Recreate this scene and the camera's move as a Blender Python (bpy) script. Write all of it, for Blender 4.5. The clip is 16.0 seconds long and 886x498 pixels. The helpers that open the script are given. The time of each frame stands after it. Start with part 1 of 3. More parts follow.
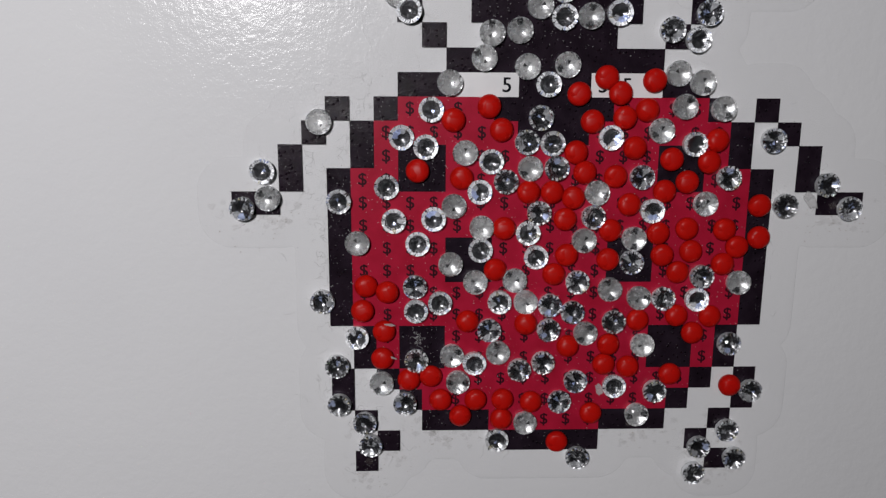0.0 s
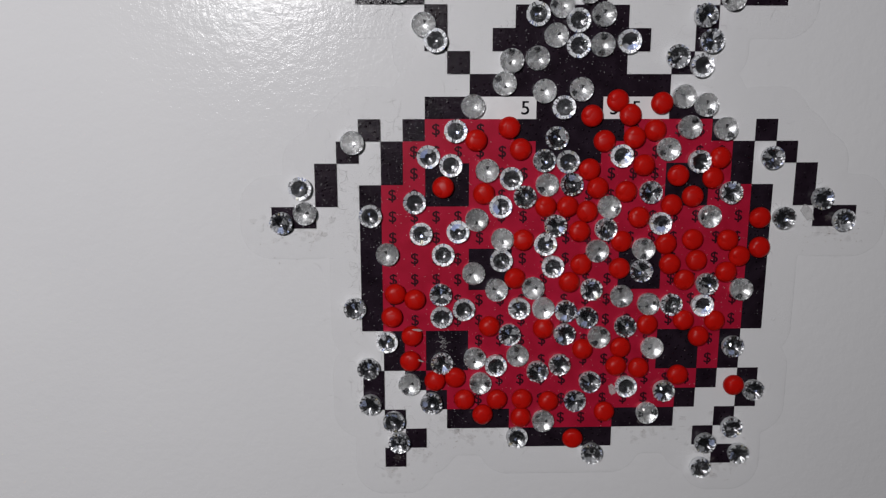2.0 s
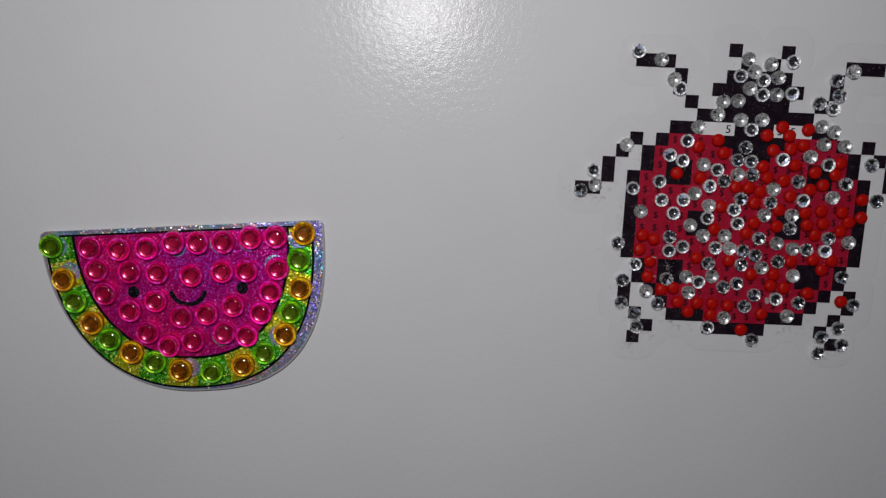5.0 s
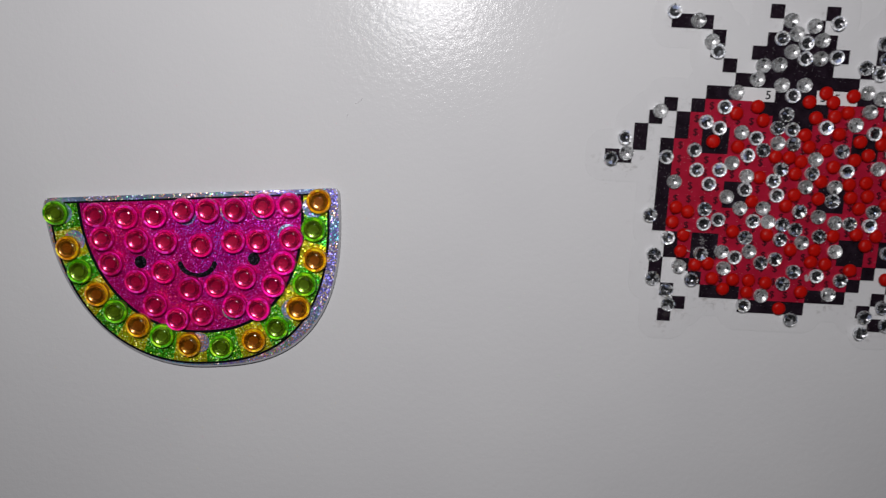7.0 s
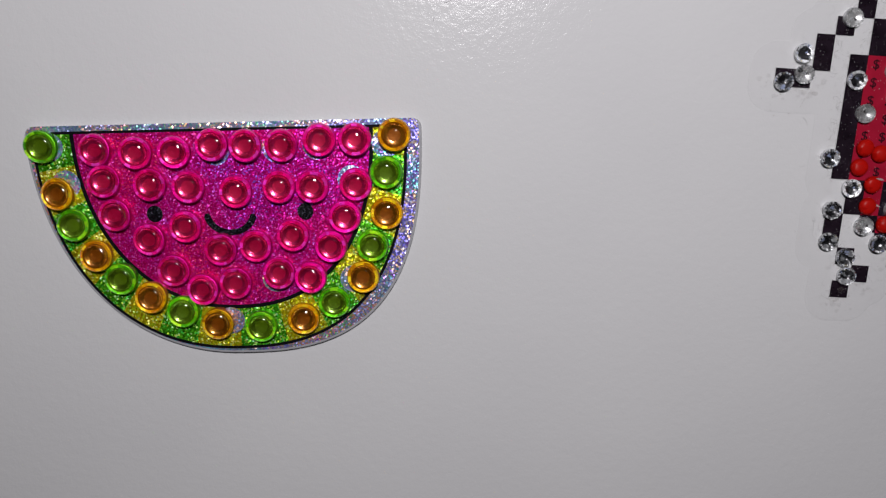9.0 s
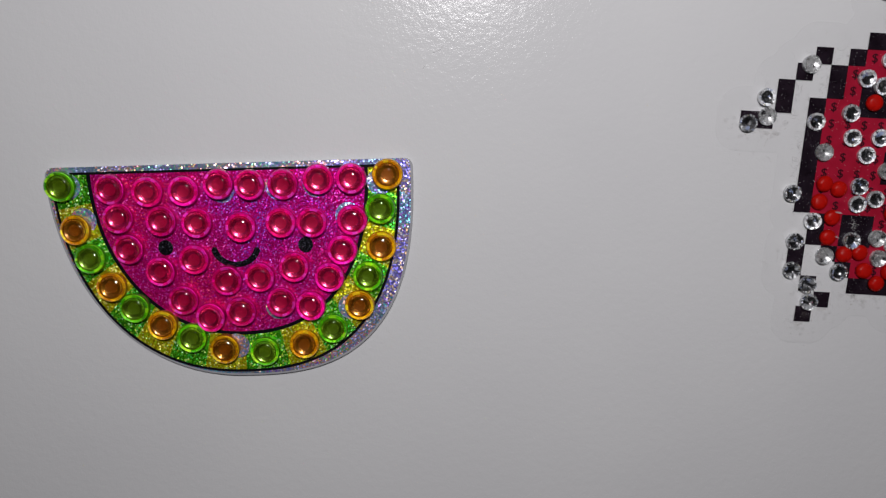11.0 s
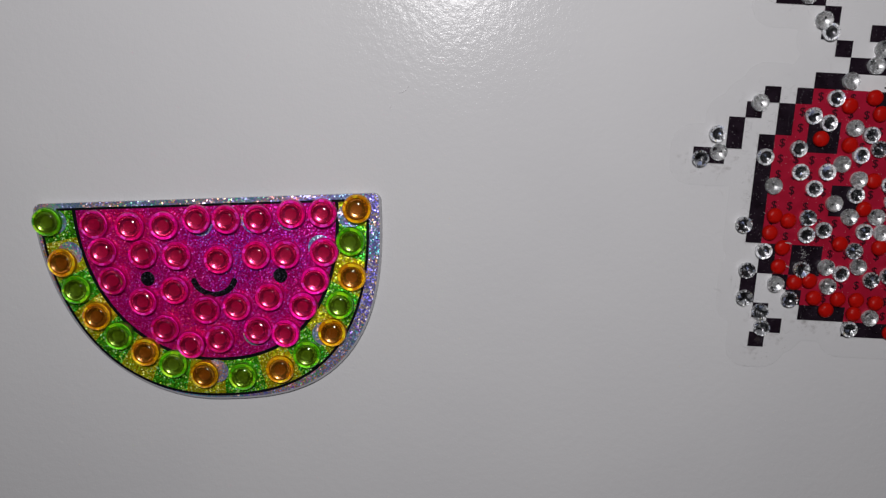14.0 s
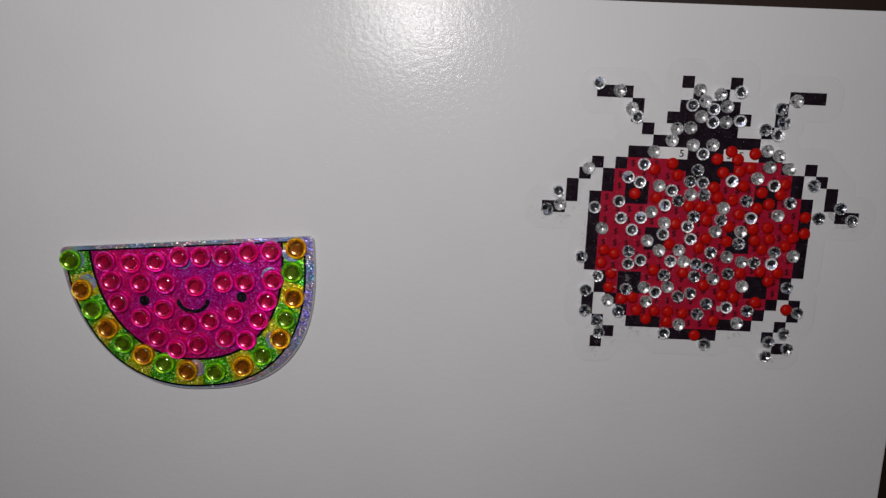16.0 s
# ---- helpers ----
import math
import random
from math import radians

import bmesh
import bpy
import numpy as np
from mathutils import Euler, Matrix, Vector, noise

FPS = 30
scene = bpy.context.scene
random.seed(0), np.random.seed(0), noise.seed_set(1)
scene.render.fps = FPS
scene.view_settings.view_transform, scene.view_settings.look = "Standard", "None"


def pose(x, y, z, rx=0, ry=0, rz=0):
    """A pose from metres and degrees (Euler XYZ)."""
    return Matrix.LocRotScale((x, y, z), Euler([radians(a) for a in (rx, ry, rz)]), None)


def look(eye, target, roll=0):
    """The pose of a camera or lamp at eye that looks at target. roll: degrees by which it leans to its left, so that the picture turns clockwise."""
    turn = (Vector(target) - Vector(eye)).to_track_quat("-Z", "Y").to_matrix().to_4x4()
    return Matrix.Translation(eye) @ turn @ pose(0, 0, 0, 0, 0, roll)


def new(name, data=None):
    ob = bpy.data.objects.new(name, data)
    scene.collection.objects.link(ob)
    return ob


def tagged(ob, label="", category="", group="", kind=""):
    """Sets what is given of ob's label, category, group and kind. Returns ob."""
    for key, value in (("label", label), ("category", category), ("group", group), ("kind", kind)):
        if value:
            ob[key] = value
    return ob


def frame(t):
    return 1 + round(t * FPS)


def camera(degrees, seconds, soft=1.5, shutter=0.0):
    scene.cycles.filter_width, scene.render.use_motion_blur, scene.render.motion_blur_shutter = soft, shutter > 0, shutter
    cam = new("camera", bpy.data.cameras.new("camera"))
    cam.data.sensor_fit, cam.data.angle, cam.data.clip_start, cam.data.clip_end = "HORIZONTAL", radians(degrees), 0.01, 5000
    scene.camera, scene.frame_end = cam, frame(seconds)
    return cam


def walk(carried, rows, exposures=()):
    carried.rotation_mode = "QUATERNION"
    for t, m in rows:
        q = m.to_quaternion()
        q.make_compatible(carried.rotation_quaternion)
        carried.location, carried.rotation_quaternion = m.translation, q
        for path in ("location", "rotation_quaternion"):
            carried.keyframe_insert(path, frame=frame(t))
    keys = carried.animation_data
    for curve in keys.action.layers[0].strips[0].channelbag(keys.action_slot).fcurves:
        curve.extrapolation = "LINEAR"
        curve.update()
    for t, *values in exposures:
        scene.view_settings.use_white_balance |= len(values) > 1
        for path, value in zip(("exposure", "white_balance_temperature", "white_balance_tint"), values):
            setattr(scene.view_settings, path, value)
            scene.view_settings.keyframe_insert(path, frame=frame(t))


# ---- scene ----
cam = camera(61.26, 16.0, soft=1.25, shutter=0.25)
# seconds, then millimetres and degrees over the board
ROWS = [
    (0.0, -13.96, -2.43, 78.91, -11.54, -1.73, 0.31),
    (0.5, -12.61, -0.34, 79.15, -11.44, -1.58, 0.08),
    (1.0, -14.17, 0.61, 80.82, -11.61, -1.76, 0.05),
    (1.5, -12.89, 0.08, 85.56, -11.02, -1.18, -0.13),
    (2.0, -16.36, -0.90, 85.09, -10.90, -1.45, -0.04),
    (2.5, -14.87, 1.56, 87.54, -11.95, -1.06, 0.16),
    (3.0, -14.59, 5.06, 93.13, -11.95, -0.49, 0.04),
    (3.5, -21.55, 4.96, 104.62, -10.88, -0.31, 0.05),
    (3.7, -28.58, 4.86, 113.23, -10.95, 0.42, -0.02),
    (4.0, -49.68, 0.84, 129.29, -9.52, -0.19, 0.77),
    (4.2, -63.39, -6.89, 136.26, -8.25, -0.58, 1.50),
    (6.3, -51.62, 1.77, 149.54, -10.33, 1.49, 2.78),
    (6.5, -54.25, -1.87, 148.58, -9.84, 1.24, 2.83),
    (7.0, -61.73, -11.15, 140.11, -8.76, 0.87, 2.98),
    (7.5, -72.18, -15.99, 128.21, -8.66, 0.26, 3.26),
    (8.0, -79.44, -22.33, 116.31, -9.28, 0.36, 3.47),
    (8.5, -81.51, -23.11, 109.18, -9.75, 0.42, 3.60),
    (9.0, -79.12, -20.99, 107.19, -10.53, 0.26, 3.64),
    (9.2, -79.07, -20.13, 107.35, -11.15, 0.36, 3.69),
    (11.5, -77.21, -14.69, 115.27, -10.36, 0.17, 3.28),
    (12.0, -75.93, -15.29, 114.59, -10.38, 0.54, 3.22),
    (12.5, -74.50, -15.14, 114.29, -10.08, 0.47, 3.26),
    (13.0, -74.53, -9.46, 116.17, -10.89, 0.46, 3.33),
    (13.5, -74.71, -11.21, 117.38, -10.19, 0.34, 3.18),
    (14.0, -72.16, -8.89, 119.20, -10.45, 0.61, 3.05),
    (14.5, -74.07, -11.58, 123.09, -9.51, 0.02, 2.96),
    (15.0, -66.82, -7.80, 130.34, -10.78, 0.82, 2.75),
    (15.5, -54.99, 4.45, 146.43, -11.72, 1.20, 2.43),
    (15.8, -49.61, 6.40, 156.67, -11.37, 1.48, 2.27),
    (16.0, -52.44, 5.20, 160.17, -10.29, 1.17, 2.33),
]
MM = 0.001
# seconds, stops, kelvin, tint
EXPOSURES = [
    (0.0, -0.03, 6500, 10), (3.0, -0.23, 6500, 10), (3.5, -0.41, 6500, 10), (4.0, -0.64, 6500, 10), (4.2, -0.61, 6500, 10), (6.4, -0.28, 6520, 10.5),
    (7.0, -0.17, 6520, 10.5), (8.5, -0.05, 6520, 12), (9.0, -0.07, 6520, 12), (11.5, -0.24, 6520, 10.5), (13.0, -0.30, 6520, 10.5), (14.5, -0.33, 6550, 11),
    (15.0, -0.34, 6600, 11), (15.5, -0.46, 6660, 11.5), (16.0, -0.39, 6660, 11.5),
]
walk(cam, [(t, pose(x * MM, y * MM, z * MM, rx, ry, rz)) for t, x, y, z, rx, ry, rz in ROWS], EXPOSURES)

# ---- light: one small lamp close over the board, a dim room round it ----
world = bpy.data.worlds.new("room_air")
scene.world = world
world.use_nodes = True
world.node_tree.nodes["Background"].inputs["Color"].default_value = (0.9, 0.95, 1.0, 1)
world.node_tree.nodes["Background"].inputs["Strength"].default_value = 0.03

lamp_data = bpy.data.lights.new("work_lamp", "AREA")
lamp_data.shape, lamp_data.size, lamp_data.energy = "DISK", 0.026, 0.34
lamp_data.color = (0.99, 0.975, 0.99)
lamp = new("work_lamp", lamp_data)
lamp.matrix_world = look((-0.074, 0.050, 0.20), (-0.074, 0.0, 0.0))


# ---- materials ----
def nodes_of(name):
    m = bpy.data.materials.new(name)
    m.use_nodes = True
    return m, m.node_tree.nodes, m.node_tree.links, m.node_tree.nodes["Principled BSDF"]


def coords(n, l, scale, kind="noise", detail=3.0):
    """A texture in metres, with features about 1/scale metres wide."""
    tc = n.new("ShaderNodeTexCoord")
    tex = n.new("ShaderNodeTexNoise" if kind == "noise" else "ShaderNodeTexVoronoi")
    tex.inputs["Scale"].default_value = scale
    if kind == "noise":
        tex.inputs["Detail"].default_value = detail
    l.new(tc.outputs["Object"], tex.inputs["Vector"])
    return tex


def ramp(n, l, source, stops):
    r = n.new("ShaderNodeValToRGB")
    while len(r.color_ramp.elements) < len(stops):
        r.color_ramp.elements.new(0.5)
    for e, (p, c) in zip(r.color_ramp.elements, stops):
        e.position, e.color = p, (*c, 1)
    l.new(source, r.inputs["Fac"])
    return r


def bump(n, l, b, source, strength, distance, after=None):
    k = n.new("ShaderNodeBump")
    k.inputs["Strength"].default_value, k.inputs["Distance"].default_value = strength, distance
    l.new(source, k.inputs["Height"])
    if after:
        l.new(after.outputs["Normal"], k.inputs["Normal"])
    l.new(k.outputs["Normal"], b.inputs["Normal"])
    return k


def surface(name, low, high, rough, scale=300.0, metal=0.0, coat=0.0, relief=(), alpha=1.0, spec=0.5, specks=None):
    """A surface whose colour drifts between two tones, with relief as (scale, strength, height)."""
    m, n, l, b = nodes_of(name)
    tex = coords(n, l, scale)
    r = ramp(n, l, tex.outputs["Fac"], ((0.3, low), (0.7, high)))
    l.new(r.outputs["Color"], b.inputs["Base Color"])
    b.inputs["Roughness"].default_value, b.inputs["Metallic"].default_value = rough, metal
    b.inputs["Coat Weight"].default_value, b.inputs["Coat Roughness"].default_value = coat, 0.06
    b.inputs["Alpha"].default_value = alpha
    b.inputs["Specular IOR Level"].default_value = spec
    last = None
    for s, strength, height in relief:
        last = bump(n, l, b, coords(n, l, s).outputs["Fac"], strength, height, last)
    if specks:
        # sparse tiny blisters, as (scale, share of a cell, height)
        cell = coords(n, l, specks[0], "voronoi")
        dome = ramp(n, l, cell.outputs["Distance"], ((0.0, (1, 1, 1)), (specks[1], (0, 0, 0))))
        dome.color_ramp.interpolation = "EASE"
        bump(n, l, b, dome.outputs["Color"], 1.0, specks[2], last)
    return m


def glitter(name, stops, rough, metal, flake=2600.0, tilt=0.5, spec=0.5, drift=0.0, other=None):
    """Holographic flake: each tiny cell has a hue and a lean of its own; other: a second palette that takes over in broad patches."""
    m, n, l, b = nodes_of(name)
    cell = coords(n, l, flake, "voronoi")
    pick = n.new("ShaderNodeSeparateColor")
    l.new(cell.outputs["Color"], pick.inputs["Color"])
    hue = pick.outputs["Red"]
    if drift:
        # broad bands of one hue, as on a diffraction foil
        band, wrap = n.new("ShaderNodeMath"), n.new("ShaderNodeMath")
        band.operation, wrap.operation = "MULTIPLY_ADD", "FRACT"
        l.new(coords(n, l, 70.0, detail=1.0).outputs["Fac"], band.inputs[0])
        band.inputs[1].default_value = 3.0
        mild = n.new("ShaderNodeMath")
        mild.operation = "MULTIPLY"
        l.new(hue, mild.inputs[0])
        mild.inputs[1].default_value = drift
        l.new(mild.outputs["Value"], band.inputs[2])
        l.new(band.outputs["Value"], wrap.inputs[0])
        hue = wrap.outputs["Value"]
    shade = ramp(n, l, hue, stops).outputs["Color"]
    if other:
        patch = ramp(n, l, coords(n, l, 55.0, detail=2.0).outputs["Fac"], ((0.40, (0, 0, 0)), (0.62, (1, 1, 1))))
        blend = n.new("ShaderNodeMix")
        blend.data_type = "RGBA"
        l.new(patch.outputs["Color"], blend.inputs["Factor"])
        l.new(shade, blend.inputs[6])
        l.new(ramp(n, l, hue, other).outputs["Color"], blend.inputs[7])
        shade = blend.outputs[2]
    l.new(shade, b.inputs["Base Color"])
    b.inputs["Roughness"].default_value, b.inputs["Metallic"].default_value = rough, metal
    b.inputs["Specular IOR Level"].default_value = spec
    geo = n.new("ShaderNodeNewGeometry")
    lean = n.new("ShaderNodeVectorMath")
    lean.operation = "MULTIPLY_ADD"
    l.new(cell.outputs["Color"], lean.inputs[0])
    lean.inputs[1].default_value = (tilt, tilt, 0)
    lean.inputs[2].default_value = (-tilt / 2, -tilt / 2, 0)
    add = n.new("ShaderNodeVectorMath")
    add.operation = "ADD"
    l.new(geo.outputs["Normal"], add.inputs[0])
    l.new(lean.outputs["Vector"], add.inputs[1])
    unit = n.new("ShaderNodeVectorMath")
    unit.operation = "NORMALIZE"
    l.new(add.outputs["Vector"], unit.inputs[0])
    l.new(unit.outputs["Vector"], b.inputs["Normal"])
    return m


BOARD = surface("white_gloss_board", (0.76, 0.76, 0.775), (0.80, 0.80, 0.81), 0.16, 25.0, spec=0.125,
                relief=((800.0, 0.5, 0.00010), (2600.0, 0.5, 0.00004), (5500.0, 0.4, 0.00003)))
TABLE = surface("dark_brown_table", (0.012, 0.007, 0.005), (0.03, 0.016, 0.011), 0.45, 40.0, relief=((400.0, 0.2, 0.0003),))
PLASTER = surface("dim_plaster", (0.42, 0.41, 0.39), (0.5, 0.49, 0.47), 0.9, 3.0)
FILM = surface("clear_film", (0.80, 0.80, 0.81), (0.87, 0.87, 0.88), 0.22, 200.0, alpha=0.075, spec=0.5,
               relief=((2600.0, 0.6, 0.00008),))
BLISTER = surface("clear_film_blister", (0.85, 0.85, 0.86), (0.95, 0.95, 0.95), 0.12, 900.0, spec=0.8, alpha=0.42)
WHITE_PRINT = surface("white_print", (0.78, 0.77, 0.78), (0.84, 0.83, 0.84), 0.35, 300.0, relief=((2500.0, 0.5, 0.00006),))
BLACK_PRINT = surface("black_print", (0.010, 0.006, 0.010), (0.022, 0.014, 0.022), 0.17, 500.0, spec=0.22, specks=(1900.0, 0.28, 0.00022),
                      relief=((5200.0, 0.6, 0.00006),))
RED_PRINT = surface("crimson_print", (0.35, 0.008, 0.029), (0.43, 0.012, 0.041), 0.3, 500.0, spec=0.2,
                    relief=((4600.0, 0.35, 0.00004),))
INK = surface("black_ink", (0.004, 0.004, 0.006), (0.009, 0.008, 0.012), 0.6, 800.0, spec=0.06)
RED_RESIN = glitter("red_resin", ((0.0, (0.44, 0.005, 0.003)), (1.0, (0.58, 0.008, 0.005))), 0.36, 0.0, 1100.0, 0.26, 0.13)
DOLLAR_INK = surface("maroon_black_ink", (0.020, 0.004, 0.008), (0.045, 0.006, 0.014), 0.5, 1500.0, spec=0.1)
LINT = surface("grey_lint", (0.6, 0.59, 0.58), (0.85, 0.84, 0.83), 0.7, 900.0, alpha=0.8)
def glass(name, tint, rough=0.03, spread=2.0):
    m, n, l, b = nodes_of(name)
    b.inputs["Base Color"].default_value = (*tint, 1)
    b.inputs["Transmission Weight"].default_value, b.inputs["IOR"].default_value = 1.0, 1.52
    r = ramp(n, l, coords(n, l, 1500.0).outputs["Fac"], ((0.35, (rough / spread,) * 3), (0.7, (rough * spread,) * 3)))
    l.new(r.outputs["Color"], b.inputs["Roughness"])
    return m


HAZY_GLASS = glass("hazy_acrylic", (0.94, 0.95, 0.95), 0.26, 1.3)
CLEAR_GLASS, PINK_GLASS = glass("clear_acrylic", (0.96, 0.97, 0.98)), glass("pink_acrylic", (1.0, 0.55, 0.84))
GREEN_GLASS, AMBER_GLASS = glass("green_acrylic", (0.78, 1.0, 0.5)), glass("amber_acrylic", (1.0, 0.88, 0.45))


def cut_foil(name, low, high, rough, metal, shine=0.0):
    """One facet of a silvered stone: streaky foil seen through clear plastic, mostly with its reflections put into the
    colour, a little different on every stone.
    """
    m = surface(name, low, high, rough, 2400.0, metal=metal, coat=shine)
    n, l, b = m.node_tree.nodes, m.node_tree.links, m.node_tree.nodes["Principled BSDF"]
    b.inputs["Coat IOR"].default_value, b.inputs["Coat Roughness"].default_value = 2.0, 0.2
    info, fit, mul = n.new("ShaderNodeObjectInfo"), n.new("ShaderNodeMapRange"), n.new("ShaderNodeVectorMath")
    l.new(info.outputs["Random"], fit.inputs["Value"])
    fit.inputs["To Min"].default_value, fit.inputs["To Max"].default_value = 0.72, 1.04
    mul.operation = "SCALE"
    l.new(b.inputs["Base Color"].links[0].from_socket, mul.inputs[0])
    l.new(fit.outputs["Result"], mul.inputs["Scale"])
    l.new(mul.outputs["Vector"], b.inputs["Base Color"])
    return m


# Bright to golden: reflections and coloured fire painted as foil tones; milky is haze.
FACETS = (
    cut_foil("bright_glint_facet", (0.84, 0.85, 0.87), (0.99, 0.99, 1.0), 0.42, 0.7),
    cut_foil("grey_reflection_facet", (0.32, 0.33, 0.35), (0.62, 0.63, 0.64), 0.26, 0.6),
    cut_foil("dark_reflection_facet", (0.010, 0.010, 0.013), (0.065, 0.065, 0.072), 0.24, 0.7, shine=0.5),
    cut_foil("blue_glint_facet", (0.34, 0.42, 0.70), (0.62, 0.70, 0.95), 0.26, 0.6),
    cut_foil("gold_glint_facet", (0.78, 0.70, 0.45), (0.98, 0.93, 0.70), 0.26, 0.6),
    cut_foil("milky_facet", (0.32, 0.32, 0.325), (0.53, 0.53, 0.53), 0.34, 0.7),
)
RAINBOW = ((0.0, (0.50, 0.52, 0.70)), (0.26, (0.34, 0.36, 0.84)), (0.40, (0.08, 0.66, 0.76)), (0.52, (0.66, 0.60, 0.76)),
           (0.64, (0.52, 0.16, 0.85)), (0.75, (0.08, 0.80, 0.32)), (0.86, (0.98, 0.46, 0.16)), (0.94, (0.9, 0.28, 0.55)), (1.0, (0.9, 0.9, 0.95)))
VIOLET = ((0.0, (0.30, 0.30, 0.62)), (0.25, (0.22, 0.18, 0.86)), (0.45, (0.44, 0.46, 0.64)), (0.6, (0.06, 0.62, 0.66)), (0.72, (0.42, 0.14, 0.84)),
          (0.84, (0.54, 0.56, 0.74)), (0.93, (0.98, 0.58, 0.25)), (1.0, (0.92, 0.92, 0.98)))
HOLO = glitter("holographic_foil", RAINBOW, 0.34, 0.65, 4600.0, 0.5, 0.15, 0.55, VIOLET)
FLESH = glitter("pink_glitter_print", ((0.0, (0.46, 0.002, 0.10)), (0.45, (0.68, 0.003, 0.15)), (0.70, (0.60, 0.005, 0.22)), (0.80, (0.92, 0.02, 0.10)),
                                      (0.88, (0.42, 0.010, 0.38)), (0.95, (0.95, 0.08, 0.10)), (1.0, (0.90, 0.05, 0.65))), 0.40, 0.5, 5400.0, 0.42, 0.06,
                other=((0.0, (0.40, 0.002, 0.12)), (0.55, (0.58, 0.003, 0.22)), (0.72, (0.46, 0.006, 0.32)), (0.82, (0.26, 0.02, 0.50)), (0.89, (0.76, 0.02, 0.35)),
                       (0.97, (0.24, 0.08, 0.75)), (1.0, (0.65, 0.2, 0.85))))
RIND_GREEN = glitter("green_glitter_print", ((0.0, (0.03, 0.20, 0.004)), (0.5, (0.07, 0.44, 0.010)), (0.70, (0.14, 0.64, 0.02)), (0.80, (0.06, 0.95, 0.12)),
                                            (0.90, (0.75, 1.0, 0.06)), (1.0, (0.5, 1.0, 0.55))), 0.34, 0.55, 4400.0, 0.55, 0.12)
RIND_YELLOW = glitter("yellow_glitter_print", ((0.0, (0.40, 0.32, 0.005)), (0.5, (0.70, 0.60, 0.010)), (0.70, (0.36, 0.66, 0.012)), (0.80, (1.0, 0.90, 0.03)),
                                              (0.92, (1.0, 0.96, 0.25)), (1.0, (0.6, 1.0, 0.25))), 0.34, 0.55, 4400.0, 0.55, 0.12)
DARK_GLITTER = glitter("black_glitter_ink", ((0.0, (0.003, 0.003, 0.005)), (0.85, (0.010, 0.010, 0.014)), (1.0, (0.06, 0.06, 0.09))), 0.42, 0.3, 5600.0, 0.5, 0.1)
PLATE = surface("milky_clear_plastic", (0.40, 0.40, 0.43), (0.50, 0.50, 0.53), 0.25, 400.0, coat=0.2)


def lit_gem_foils(name, deep, mid, bright, core):
    """The coloured foil under a stone: rim facets in three tones that paint shade and glints, the glossy fillet, tinted
    for its highlight, and the dished centre.
    """
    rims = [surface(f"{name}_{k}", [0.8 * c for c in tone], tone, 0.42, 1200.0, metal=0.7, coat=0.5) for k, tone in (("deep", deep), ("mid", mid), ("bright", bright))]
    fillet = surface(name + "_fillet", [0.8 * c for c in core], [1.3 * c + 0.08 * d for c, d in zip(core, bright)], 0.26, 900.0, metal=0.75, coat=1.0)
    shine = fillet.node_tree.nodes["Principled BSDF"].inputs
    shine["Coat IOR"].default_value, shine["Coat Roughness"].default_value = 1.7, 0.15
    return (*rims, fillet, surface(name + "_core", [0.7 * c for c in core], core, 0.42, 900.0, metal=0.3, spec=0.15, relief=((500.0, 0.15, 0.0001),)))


# Deep, mid and bright: one foil colour with shade and pale glints put in.
PINK_GEM = lit_gem_foils("pink_gem", (0.74, 0.004, 0.22), (0.95, 0.008, 0.48), (1.0, 0.14, 0.90), (0.36, 0.003, 0.042))
GREEN_GEM = lit_gem_foils("green_gem", (0.09, 0.40, 0.005), (0.22, 0.70, 0.008), (0.70, 1.0, 0.05), (0.085, 0.130, 0.004))
YELLOW_GEM = lit_gem_foils("amber_gem", (0.62, 0.30, 0.003), (0.92, 0.58, 0.005), (1.0, 0.92, 0.05), (0.19, 0.052, 0.002))


# ---- mesh helpers ----
def mesh_of(name, bm, *materials):
    me = bpy.data.meshes.new(name)
    bm.normal_update()
    bm.to_mesh(me)
    bm.free()
    for m in materials:
        me.materials.append(m)
    return me


def part(name, bm, material, parent=None, label=""):
    ob = new(name, mesh_of(name, bm, *(material if isinstance(material, tuple) else (material,))))
    ob.parent = parent
    return tagged(ob, label)


def slab(outline, z0, z1, bevel=0.0):
    """A flat plate with that outline (millimetres), from z0 to z1."""
    bm = bmesh.new()
    f = bm.faces.new([bm.verts.new((x * MM, y * MM, z0 * MM)) for x, y in outline])
    if f.calc_area() and f.normal.z > 0:
        f.normal_flip()
    up = bmesh.ops.extrude_face_region(bm, geom=[f])["geom"]
    bmesh.ops.translate(bm, vec=(0, 0, (z1 - z0) * MM), verts=[g for g in up if isinstance(g, bmesh.types.BMVert)])
    bmesh.ops.recalc_face_normals(bm, faces=bm.faces)
    if bevel:
        edges = [e for e in bm.edges if all(abs(v.co.z - z1 * MM) < 1e-7 for v in e.verts) and len(e.link_faces) == 2]
        bmesh.ops.bevel(bm, geom=edges, offset=bevel * MM, segments=2, affect="EDGES", profile=0.6)
    return bm


def box(bm, x0, y0, z0, x1, y1, z1):
    m = Matrix.Translation(((x0 + x1) / 2, (y0 + y1) / 2, (z0 + z1) / 2)) @ Matrix.Diagonal((x1 - x0, y1 - y0, z1 - z0, 1))
    return bmesh.ops.create_cube(bm, size=1, matrix=m)


# ---- the room, the table, the board ----
def plain_box(name, dims, material, label, category):
    bm = bmesh.new()
    box(bm, *dims)
    return tagged(part(name, bm, material), label, category, kind="structure")


